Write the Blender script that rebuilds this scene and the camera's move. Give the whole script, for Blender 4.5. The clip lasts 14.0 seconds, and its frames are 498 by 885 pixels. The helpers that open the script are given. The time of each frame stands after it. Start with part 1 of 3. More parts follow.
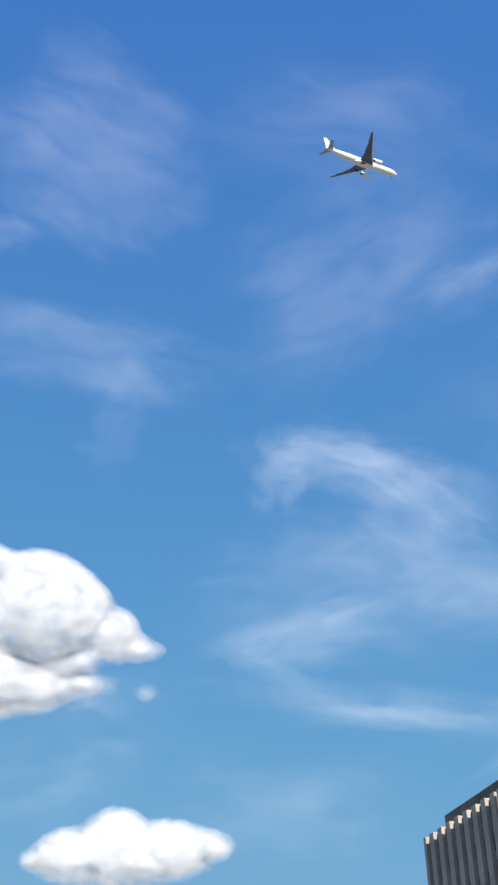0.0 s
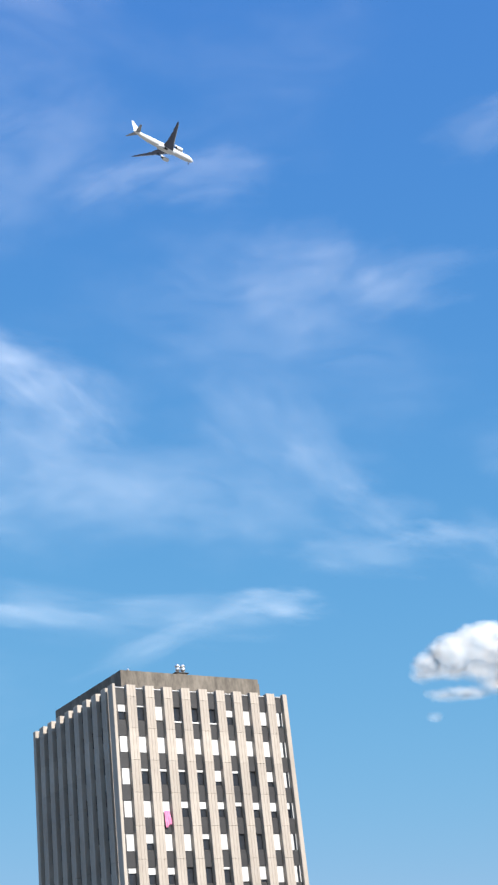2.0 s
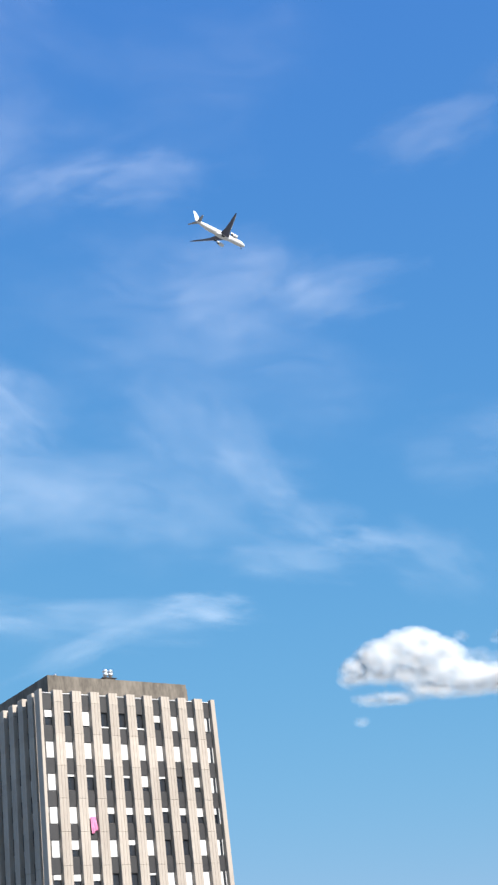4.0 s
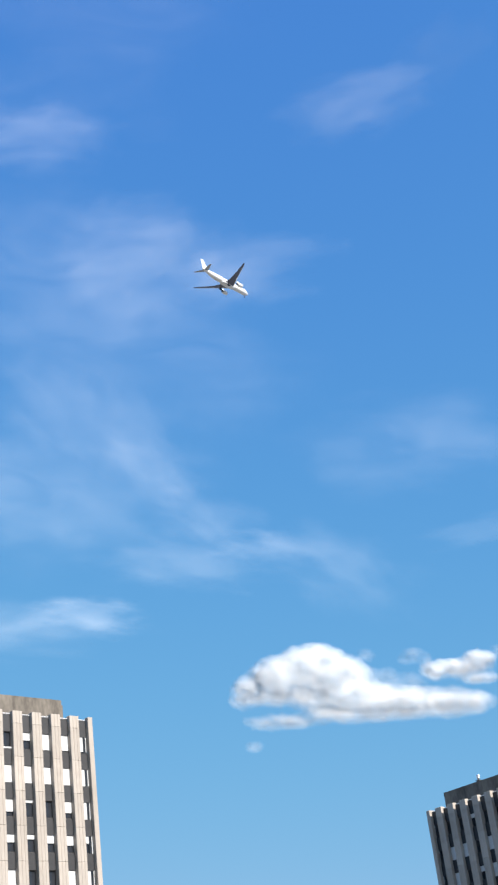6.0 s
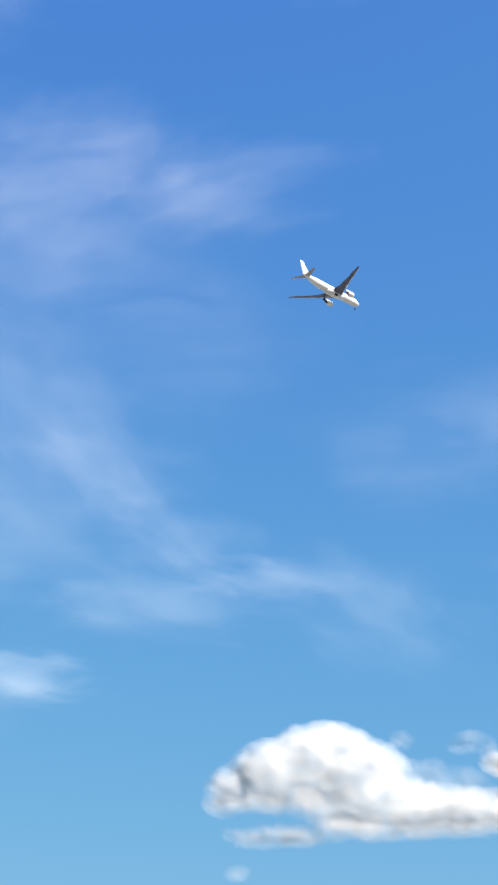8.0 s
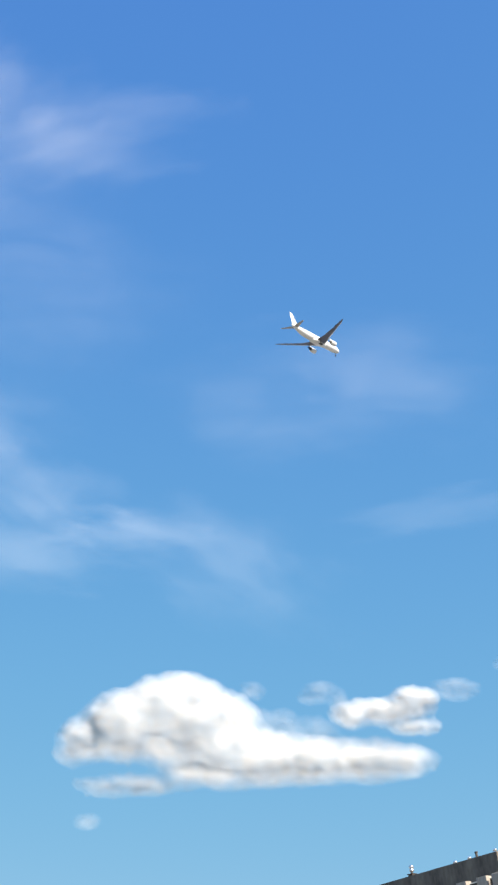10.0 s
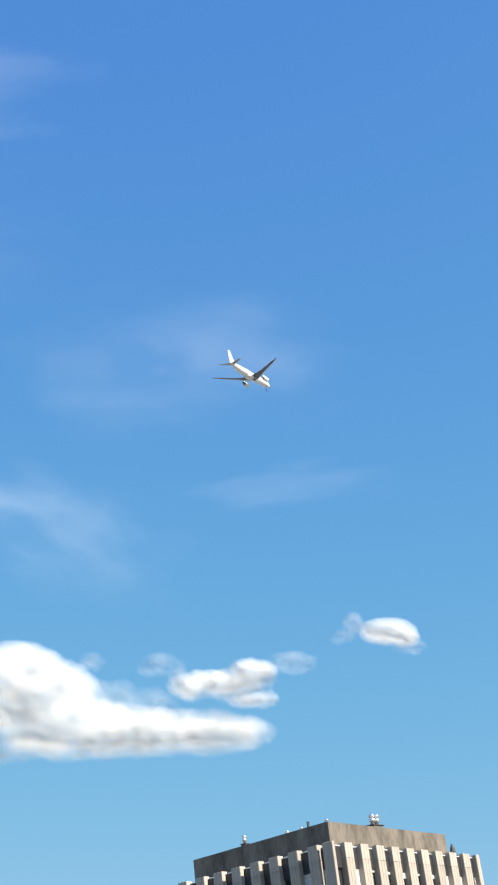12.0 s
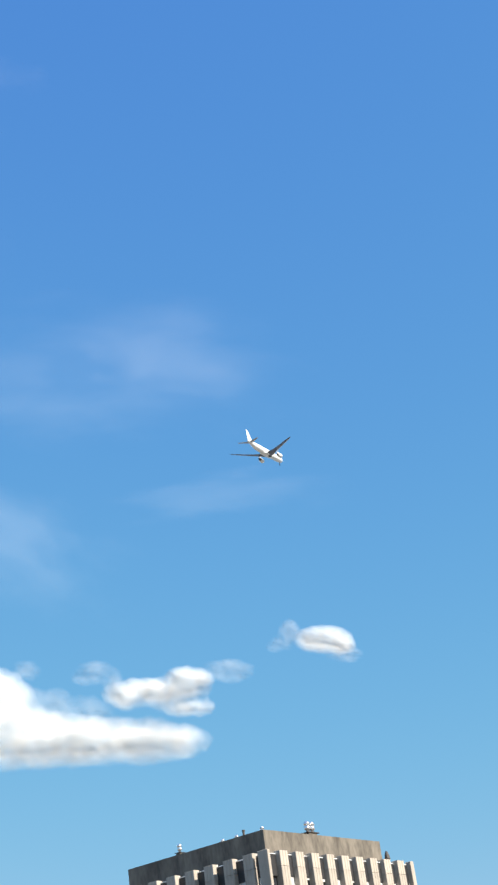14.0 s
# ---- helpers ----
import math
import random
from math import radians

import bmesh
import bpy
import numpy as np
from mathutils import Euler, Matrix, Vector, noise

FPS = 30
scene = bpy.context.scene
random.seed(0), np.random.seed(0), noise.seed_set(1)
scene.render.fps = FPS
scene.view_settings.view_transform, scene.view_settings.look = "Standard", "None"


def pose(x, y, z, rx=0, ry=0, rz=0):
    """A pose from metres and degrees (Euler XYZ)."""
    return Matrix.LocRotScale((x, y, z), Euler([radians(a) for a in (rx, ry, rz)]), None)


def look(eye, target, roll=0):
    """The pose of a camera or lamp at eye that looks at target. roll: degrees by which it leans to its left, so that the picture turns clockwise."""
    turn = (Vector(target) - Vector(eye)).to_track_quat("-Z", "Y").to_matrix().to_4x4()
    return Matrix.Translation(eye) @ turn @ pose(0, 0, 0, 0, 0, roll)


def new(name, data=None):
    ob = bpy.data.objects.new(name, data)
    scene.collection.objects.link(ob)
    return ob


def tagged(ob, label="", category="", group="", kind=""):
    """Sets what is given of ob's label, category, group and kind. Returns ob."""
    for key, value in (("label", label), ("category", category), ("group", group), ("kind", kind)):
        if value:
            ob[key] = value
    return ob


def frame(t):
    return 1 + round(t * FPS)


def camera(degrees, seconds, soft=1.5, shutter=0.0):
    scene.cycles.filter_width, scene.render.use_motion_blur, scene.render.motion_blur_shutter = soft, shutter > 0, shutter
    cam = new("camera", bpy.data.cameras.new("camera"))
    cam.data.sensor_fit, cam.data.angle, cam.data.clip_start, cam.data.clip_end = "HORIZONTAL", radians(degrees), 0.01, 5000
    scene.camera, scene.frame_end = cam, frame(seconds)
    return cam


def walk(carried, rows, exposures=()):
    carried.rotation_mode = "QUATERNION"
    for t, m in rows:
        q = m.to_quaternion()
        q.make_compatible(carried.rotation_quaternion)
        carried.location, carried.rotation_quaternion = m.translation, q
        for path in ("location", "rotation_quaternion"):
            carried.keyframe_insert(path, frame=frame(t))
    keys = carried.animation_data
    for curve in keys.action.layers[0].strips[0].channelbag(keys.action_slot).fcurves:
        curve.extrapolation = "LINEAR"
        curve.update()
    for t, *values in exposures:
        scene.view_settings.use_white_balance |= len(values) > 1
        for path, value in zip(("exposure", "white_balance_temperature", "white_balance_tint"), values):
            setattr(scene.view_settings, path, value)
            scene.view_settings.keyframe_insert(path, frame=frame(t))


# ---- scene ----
cam = camera(20.816, 14.0, soft=2.5)
PATH = [
    (0, pose(0.000, 0.000, 0.000, 120.914, 2.090, -27.646)),
    (0.5, pose(0.000, 0.000, 0.000, 120.395, 2.396, -33.806)),
    (1, pose(0.000, 0.000, 0.000, 119.546, 2.743, -36.041)),
    (1.5, pose(0.000, 0.000, 0.000, 117.798, 4.259, -36.695)),
    (2, pose(0.000, 0.000, 0.000, 115.607, 6.104, -43.062)),
    (2.2, pose(0.000, 0.000, 0.000, 116.354, 7.248, -44.275)),
    (4.5, pose(0.000, 0.000, 0.000, 114.918, 7.099, -46.626)),
    (5, pose(0.000, 0.000, 0.000, 114.116, 8.200, -48.715)),
    (5.5, pose(0.000, 0.000, 0.000, 114.797, 6.865, -50.461)),
    (6, pose(10.447, 5.190, 0.794, 116.606, 6.709, -49.576)),
    (6.5, pose(26.543, 14.163, 4.900, 119.074, 5.872, -48.403)),
    (7, pose(37.553, 23.068, 8.913, 120.387, 5.776, -48.576)),
    (7.5, pose(51.000, 27.500, 12.000, 121.019, 3.219, -46.238)),
    (8, pose(58.208, 29.018, 13.404, 121.092, 3.441, -45.636)),
    (8.5, pose(58.208, 29.018, 13.404, 120.252, 3.274, -47.261)),
    (9, pose(58.208, 29.018, 13.404, 119.121, 4.613, -49.742)),
    (11.3, pose(58.208, 29.018, 13.404, 117.824, 5.050, -54.043)),
    (11.5, pose(58.208, 29.018, 13.404, 116.888, 5.459, -55.333)),
    (12, pose(58.208, 29.018, 13.404, 116.813, 6.501, -58.127)),
    (12.5, pose(58.208, 29.018, 13.404, 116.918, 6.318, -57.853)),
    (13, pose(58.208, 29.018, 13.404, 117.082, 6.277, -57.887)),
    (13.5, pose(58.208, 29.018, 13.404, 117.890, 7.165, -59.088)),
    (14, pose(58.208, 29.018, 13.404, 116.840, 7.470, -60.634)),
]
walk(cam, PATH, exposures=[(0, 0.78, 6700, 11), (0.5, 0.88, 6600, 10), (1.5, 0.99, 6500, 10), (7, 1.0, 6500, 10), (9, 1.14, 7300, 11), (11.5, 1.14, 7100, 9), (14, 1.15, 7100, 8)])

# ---- daylight ----
SUN_AZ, SUN_EL = 185.0, 36.0
world = bpy.data.worlds.new("daylight")
scene.world = world
world.use_nodes = True
wn, wl = world.node_tree.nodes, world.node_tree.links
wn.clear()
sky = wn.new("ShaderNodeTexSky")
sky.sky_type = "NISHITA"
sky.sun_disc = False
sky.sun_elevation, sky.sun_rotation = radians(SUN_EL), radians(SUN_AZ)
sky.altitude, sky.air_density, sky.dust_density, sky.ozone_density = 50, 1.0, 0.1, 3.0
bg, wout = wn.new("ShaderNodeBackground"), wn.new("ShaderNodeOutputWorld")
bg.inputs["Strength"].default_value = 0.1
# colour grade on the sky: evens the gradient from horizon to zenith, colour by colour
split, joined = wn.new("ShaderNodeSeparateColor"), wn.new("ShaderNodeCombineColor")
wl.new(sky.outputs[0], split.inputs[0])
def sky_step(operation, source, *values):
    m = wn.new("ShaderNodeMath")
    m.operation = operation
    wl.new(source, m.inputs[0])
    for k, value in enumerate(values):
        if isinstance(value, float):
            m.inputs[k + 1].default_value = value
        else:
            wl.new(value, m.inputs[k + 1])
    return m.outputs[0]


wl.new(sky_step("MULTIPLY", sky_step("POWER", split.outputs[0], 0.84), 0.473), joined.inputs[0])
green = sky_step("POWER", split.outputs[1], 1.2)
wl.new(sky_step("DIVIDE", green, sky_step("MULTIPLY_ADD", green, 0.298, 0.648)), joined.inputs[1])
wl.new(sky_step("MULTIPLY", sky_step("POWER", split.outputs[2], 0.15), 2.95), joined.inputs[2])
wl.new(joined.outputs[0], bg.inputs["Color"])
wl.new(bg.outputs[0], wout.inputs["Surface"])

sun_data = bpy.data.lights.new("sun", "SUN")
sun_data.energy, sun_data.angle, sun_data.color = 4.2, radians(0.53), (1.0, 0.95, 0.88)
sun = new("sun", sun_data)
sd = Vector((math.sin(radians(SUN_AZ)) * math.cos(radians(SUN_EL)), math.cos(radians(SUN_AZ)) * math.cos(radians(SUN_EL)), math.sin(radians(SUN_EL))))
sun.matrix_world = look(sd * 200, (0, 0, 0))
scene.cycles.transparent_max_bounces = 96


# ---- materials ----
def mat_new(name):
    mt = bpy.data.materials.new(name)
    mt.use_nodes = True
    nt = mt.node_tree
    nt.nodes.clear()
    out = nt.nodes.new("ShaderNodeOutputMaterial")
    return mt, nt, out


def node(nt, kind, **values):
    n = nt.nodes.new(kind)
    for key, value in values.items():
        n.inputs[key.replace("_", " ")].default_value = value
    return n


def ramp(nt, source, stops):
    r = nt.nodes.new("ShaderNodeValToRGB")
    while len(r.color_ramp.elements) < len(stops):
        r.color_ramp.elements.new(0.5)
    for el, (at, c) in zip(r.color_ramp.elements, stops):
        el.position, el.color = at, (*c, 1) if len(c) == 3 else c
    nt.links.new(source, r.inputs[0])
    return r.outputs[0]


def surface(name, dark, light, rough=0.8, metal=0.0, scale=0.6, fine=9.0, bump=0.25, stretch=(1, 1, 1), spread=0.0):
    """Opaque weathered surface: large stains, fine grain, relief; spread varies pieces by their random number."""
    mt, nt, out = mat_new(name)
    tc = nt.nodes.new("ShaderNodeTexCoord")
    mp = nt.nodes.new("ShaderNodeMapping")
    mp.inputs["Scale"].default_value = stretch
    nt.links.new(tc.outputs["Object"], mp.inputs[0])
    big = node(nt, "ShaderNodeTexNoise", Scale=scale, Detail=6.0, Roughness=0.6)
    small = node(nt, "ShaderNodeTexNoise", Scale=fine, Detail=4.0)
    info = nt.nodes.new("ShaderNodeObjectInfo")
    for t in (big, small):
        t.noise_dimensions = "4D"
        nt.links.new(mp.outputs[0], t.inputs["Vector"])
    w = nt.nodes.new("ShaderNodeMath")
    w.operation = "MULTIPLY"
    w.inputs[1].default_value = 37.0
    nt.links.new(info.outputs["Random"], w.inputs[0])
    nt.links.new(w.outputs[0], big.inputs["W"])
    mixed = nt.nodes.new("ShaderNodeMix")
    mixed.inputs["Factor"].default_value = 0.35
    nt.links.new(big.outputs["Fac"], mixed.inputs["A"])
    nt.links.new(small.outputs["Fac"], mixed.inputs["B"])
    col = ramp(nt, mixed.outputs[0], [(0.33, dark), (0.62, light)])
    if spread:
        hsv = nt.nodes.new("ShaderNodeHueSaturation")
        mr = nt.nodes.new("ShaderNodeMapRange")
        mr.inputs["To Min"].default_value, mr.inputs["To Max"].default_value = 1 - spread, 1 + spread
        geo = nt.nodes.new("ShaderNodeNewGeometry")
        avg = nt.nodes.new("ShaderNodeMath")
        avg.operation = "MULTIPLY_ADD"
        avg.inputs[1].default_value = 0.7
        half = nt.nodes.new("ShaderNodeMath")
        half.operation = "MULTIPLY"
        half.inputs[1].default_value = 0.3
        nt.links.new(info.outputs["Random"], half.inputs[0])
        nt.links.new(geo.outputs["Random Per Island"], avg.inputs[0])
        nt.links.new(half.outputs[0], avg.inputs[2])
        nt.links.new(avg.outputs[0], mr.inputs["Value"])
        nt.links.new(mr.outputs[0], hsv.inputs["Value"])
        nt.links.new(col, hsv.inputs["Color"])
        col = hsv.outputs[0]
    b = node(nt, "ShaderNodeBsdfPrincipled", Roughness=rough, Metallic=metal)
    nt.links.new(col, b.inputs["Base Color"])
    if bump:
        bp = node(nt, "ShaderNodeBump", Strength=bump, Distance=0.02)
        nt.links.new(small.outputs["Fac"], bp.inputs["Height"])
        nt.links.new(bp.outputs[0], b.inputs["Normal"])
    nt.links.new(b.outputs[0], out.inputs[0])
    return mt


CONCRETE = surface("pale_concrete", (0.31, 0.268, 0.228), (0.43, 0.378, 0.328), 0.9, 0, 0.5, 7.0, 0.3, (1, 1, 0.25), 0.1)
STAINED = surface("stained_concrete", (0.06, 0.051, 0.042), (0.2, 0.173, 0.142), 0.92, 0, 0.7, 4.0, 0.3, (1, 1, 0.35))
SPANDREL = surface("charcoal_panel", (0.016, 0.016, 0.018), (0.03, 0.029, 0.031), 0.55, 0, 0.8, 6.0, 0.1, (1, 1, 1), 0.15)
# near-black colour stands in for the shade of the rooms inside
CORE = surface("interior_shade", (0.02, 0.02, 0.022), (0.035, 0.034, 0.034), 0.9)
SHUTTER = surface("white_shutter", (0.5, 0.5, 0.5), (0.6, 0.6, 0.595), 0.5, 0, 0.8, 3.0, 0.1, (1, 1, 6), 0.06)
ALU = surface("white_aluminium", (0.66, 0.66, 0.66), (0.8, 0.8, 0.8), 0.4, 0, 1.0, 8.0, 0.05)
CHROME = surface("bright_steel", (0.78, 0.78, 0.78), (0.9, 0.9, 0.9), 0.28, 0.9, 1.0, 8.0, 0.05)
DARK_METAL = surface("dark_metal", (0.05, 0.045, 0.04), (0.09, 0.08, 0.075), 0.6, 0.4)
ROOFING = surface("roof_gravel", (0.14, 0.13, 0.12), (0.24, 0.23, 0.21), 0.95, 0, 0.3, 20.0, 0.5)
PINK = surface("pink_cloth", (0.5, 0.12, 0.26), (0.72, 0.28, 0.44), 0.9, 0, 2.5, 12.0, 0.3)
GRASS = surface("ground_cover", (0.1, 0.095, 0.075), (0.24, 0.22, 0.185), 0.95, 0, 0.02, 0.6, 0.4)
WHITE_PAINT = surface("white_aircraft_paint", (0.72, 0.72, 0.72), (0.82, 0.82, 0.81), 0.3, 0, 0.15, 1.2, 0.02)
GREY_PAINT = surface("grey_wing_paint", (0.075, 0.088, 0.14), (0.115, 0.128, 0.19), 0.4, 0, 0.3, 1.5, 0.02)
# white tailplane with the shade of its underside mixed into one grey
TAIL_SHADE = surface("shaded_white_tail", (0.3, 0.31, 0.34), (0.38, 0.39, 0.42), 0.35, 0, 0.3, 1.5, 0.02)
TYRE = surface("black_rubber", (0.015, 0.015, 0.015), (0.03, 0.03, 0.03), 0.8)
TAIL_STRIPE = surface("dark_tail_stripe", (0.12, 0.1, 0.11), (0.2, 0.17, 0.18), 0.3, 0, 0.3, 1.5, 0.02)


def glass_material():
    mt, nt, out = mat_new("window_glass")
    tc = nt.nodes.new("ShaderNodeTexCoord")
    n = node(nt, "ShaderNodeTexNoise", Scale=0.8, Detail=2.0)
    nt.links.new(tc.outputs["Object"], n.inputs["Vector"])
    col = ramp(nt, n.outputs["Fac"], [(0.3, (0.012, 0.014, 0.018)), (0.7, (0.035, 0.038, 0.045))])
    b = node(nt, "ShaderNodeBsdfPrincipled", Roughness=0.06, IOR=1.52)
    nt.links.new(col, b.inputs["Base Color"])
    bp = node(nt, "ShaderNodeBump", Strength=0.05, Distance=0.02)
    nt.links.new(n.outputs["Fac"], bp.inputs["Height"])
    nt.links.new(bp.outputs[0], b.inputs["Normal"])
    nt.links.new(b.outputs[0], out.inputs[0])
    return mt


GLASS = glass_material()


def vapour(nt, alpha, out, glow=0.5, sun_pinned=False):
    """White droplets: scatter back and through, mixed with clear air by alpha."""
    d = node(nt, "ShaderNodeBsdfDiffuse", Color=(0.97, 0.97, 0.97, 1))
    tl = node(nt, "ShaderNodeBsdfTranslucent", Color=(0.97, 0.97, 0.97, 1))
    if sun_pinned:  # droplets have no facing: shading normals aimed at the sun light every side alike
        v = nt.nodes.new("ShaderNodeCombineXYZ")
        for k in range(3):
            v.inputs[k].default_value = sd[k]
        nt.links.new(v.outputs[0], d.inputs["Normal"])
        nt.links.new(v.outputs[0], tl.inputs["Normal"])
    m1 = nt.nodes.new("ShaderNodeMixShader")
    m1.inputs[0].default_value = glow
    nt.links.new(d.outputs[0], m1.inputs[1])
    nt.links.new(tl.outputs[0], m1.inputs[2])
    clear = nt.nodes.new("ShaderNodeBsdfTransparent")
    m2 = nt.nodes.new("ShaderNodeMixShader")
    nt.links.new(alpha, m2.inputs[0])
    nt.links.new(clear.outputs[0], m2.inputs[1])
    nt.links.new(m1.outputs[0], m2.inputs[2])
    nt.links.new(m2.outputs[0], out.inputs[0])


def cumulus_material(name, top):
    """One thin layer of droplets: billows and torn gaps at two sizes."""
    mt, nt, out = mat_new(name)
    tc = nt.nodes.new("ShaderNodeTexCoord")
    n = node(nt, "ShaderNodeTexNoise", Scale=0.03, Detail=4.0, Roughness=0.5, Distortion=0.4)
    nt.links.new(tc.outputs["Object"], n.inputs["Vector"])
    mr = nt.nodes.new("ShaderNodeMapRange")
    mr.inputs["From Min"].default_value, mr.inputs["From Max"].default_value = 0.3, 0.7
    mr.inputs["To Min"].default_value, mr.inputs["To Max"].default_value = 0.45 * top, 1.4 * top
    nt.links.new(n.outputs["Fac"], mr.inputs["Value"])
    # shading pinned sunward, so undersides of the layers take sunlight too
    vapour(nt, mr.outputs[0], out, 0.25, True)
    return mt


CLOUD_SKINS = [cumulus_material("cloud_skin", 0.082 - 0.004 * k) for k in range(12)]
WISP_SKIN = cumulus_material("wisp_skin", 0.012)


def cirrus_material():
    mt, nt, out = mat_new("cirrus_veil")
    tc = nt.nodes.new("ShaderNodeTexCoord")
    info = nt.nodes.new("ShaderNodeObjectInfo")
    w = nt.nodes.new("ShaderNodeMath")
    w.operation = "MULTIPLY"
    w.inputs[1].default_value = 61.0
    nt.links.new(info.outputs["Random"], w.inputs[0])
    # local coordinates -1 to 1 over the veil
    mp = nt.nodes.new("ShaderNodeMapping")
    mp.inputs["Location"].default_value, mp.inputs["Scale"].default_value = (-1, -1, 0), (2, 2, 0)
    nt.links.new(tc.outputs["Generated"], mp.inputs[0])
    warp = node(nt, "ShaderNodeTexNoise", Scale=1.4, Detail=5.0, Roughness=0.55)
    warp.noise_dimensions = "4D"
    nt.links.new(mp.outputs[0], warp.inputs["Vector"])
    nt.links.new(w.outputs[0], warp.inputs["W"])
    off = nt.nodes.new("ShaderNodeVectorMath")
    off.operation = "MULTIPLY_ADD"
    off.inputs[1].default_value, off.inputs[2].default_value = (1.5, 1.5, 0), (-0.75, -0.75, 0)
    nt.links.new(warp.outputs["Color"], off.inputs[0])
    add = nt.nodes.new("ShaderNodeVectorMath")
    nt.links.new(mp.outputs[0], add.inputs[0])
    nt.links.new(off.outputs[0], add.inputs[1])
    length = nt.nodes.new("ShaderNodeVectorMath")
    length.operation = "LENGTH"
    nt.links.new(add.outputs[0], length.inputs[0])
    fall = nt.nodes.new("ShaderNodeMapRange")
    fall.interpolation_type = "SMOOTHERSTEP"
    fall.inputs["From Min"].default_value, fall.inputs["From Max"].default_value = 0.95, 0.0
    nt.links.new(length.outputs["Value"], fall.inputs["Value"])
    st = nt.nodes.new("ShaderNodeMapping")
    st.inputs["Scale"].default_value = (0.005, 0.011, 0.01)
    nt.links.new(tc.outputs["Object"], st.inputs[0])
    streak = node(nt, "ShaderNodeTexNoise", Scale=1.0, Detail=4.0, Roughness=0.45, Distortion=0.9)
    streak.noise_dimensions = "4D"
    nt.links.new(st.outputs[0], streak.inputs["Vector"])
    nt.links.new(w.outputs[0], streak.inputs["W"])
    sr = nt.nodes.new("ShaderNodeMapRange")
    sr.inputs["From Min"].default_value, sr.inputs["From Max"].default_value = 0.33, 0.7
    sr.inputs["To Min"].default_value, sr.inputs["To Max"].default_value = 0.3, 1.15
    nt.links.new(streak.outputs["Fac"], sr.inputs["Value"])
    m1 = nt.nodes.new("ShaderNodeMath")
    m1.operation = "MULTIPLY"
    nt.links.new(fall.outputs[0], m1.inputs[0])
    nt.links.new(sr.outputs[0], m1.inputs[1])
    sep = nt.nodes.new("ShaderNodeSeparateColor")
    nt.links.new(info.outputs["Color"], sep.inputs[0])
    m2 = nt.nodes.new("ShaderNodeMath")
    m2.operation = "MULTIPLY"
    nt.links.new(m1.outputs[0], m2.inputs[0])
    nt.links.new(sep.outputs[0], m2.inputs[1])
    # normals pinned to the sun whiten the veil however it hangs
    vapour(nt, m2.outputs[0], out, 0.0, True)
    return mt


CIRRUS_VEIL = cirrus_material()


# ---- mesh helpers ----
def to_mesh(name, bm, material, smooth=False):
    me = bpy.data.meshes.new(name)
    bm.to_mesh(me)
    bm.free()
    me.materials.append(material)
    if smooth:
        me.polygons.foreach_set("use_smooth", [True] * len(me.polygons))
    return me


def part(name, bm, material, parent, label="", smooth=False, at=None):
    me = bm if isinstance(bm, bpy.types.Mesh) else to_mesh(name, bm, material, smooth)
    ob = new(name, me)
    ob.parent = parent
    if at is not None:
        ob.matrix_basis = at
    return tagged(ob, label)


def box(bm, x0, y0, z0, x1, y1, z1, bevel=0.0):
    r = bmesh.ops.create_cube(bm, size=1)
    vs = r["verts"]
    for q in vs:
        q.co = ((x0 + x1) / 2 + q.co.x * (x1 - x0), (y0 + y1) / 2 + q.co.y * (y1 - y0), (z0 + z1) / 2 + q.co.z * (z1 - z0))
    if bevel:
        es = list({e for q in vs for e in q.link_edges})
        bmesh.ops.bevel(bm, geom=es, offset=bevel, segments=1, affect="EDGES")
    return bm


def slab(x0, y0, z0, x1, y1, z1, bevel=0.0):
    return box(bmesh.new(), x0, y0, z0, x1, y1, z1, bevel)


def lathe(bm, profile, seg=20, m=None):
    """Rings (x, radius, z offset, height factor) along x."""
    rings = []
    for x, r, zo, hf in profile:
        ring = []
        for k in range(seg):
            a = 2 * math.pi * k / seg
            co = Vector((x, r * math.cos(a), zo + r * hf * math.sin(a)))
            ring.append(bm.verts.new(m @ co if m else co))
        rings.append(ring)
    for a, b in zip(rings, rings[1:]):
        for k in range(seg):
            bm.faces.new((a[k], a[(k + 1) % seg], b[(k + 1) % seg], b[k]))
    bm.faces.new(list(reversed(rings[0])))
    bm.faces.new(rings[-1])
    return bm


def loft(bm, sections):
    """Aerofoil skin through sections (leading edge point, chord, thickness, upright)."""
    shape = [(0, 0), (0.06, 0.42), (0.3, 0.6), (0.65, 0.38), (1, 0.03), (1, -0.03), (0.65, -0.3), (0.3, -0.4), (0.06, -0.33)]
    rings = []
    for (lx, ly, lz), chord, thick, upright in sections:
        ring = []
        for u, h in shape:
            d = h * thick
            ring.append(bm.verts.new((lx - u * chord, ly + (d if upright else 0), lz + (0 if upright else d))))
        rings.append(ring)
    n = len(shape)
    for a, b in zip(rings, rings[1:]):
        for k in range(n):
            bm.faces.new((a[k], b[k], b[(k + 1) % n], a[(k + 1) % n]))
    bm.faces.new(rings[0])
    bm.faces.new(list(reversed(rings[-1])))
    bmesh.ops.recalc_face_normals(bm, faces=bm.faces)
    return bm


# ---- ground ----
GROUND_Z = -4.0
gb = bmesh.new()
bmesh.ops.create_grid(gb, x_segments=40, y_segments=40, size=4600)
ground = new("ground", to_mesh("ground", gb, GRASS))
ground.location.z = GROUND_Z
tagged(ground, "flat open ground of worn grass and grey paving", "ground", kind="structure")


# ---- apartment towers ----
BAY, FLOOR = 1.994, 3.0
NX, NY = 10, 9
LX, LY = NX * BAY, NY * BAY
YAW = math.degrees(-0.186)
PIL = 0.98  # width of an upright rib
WIN_H = 1.5


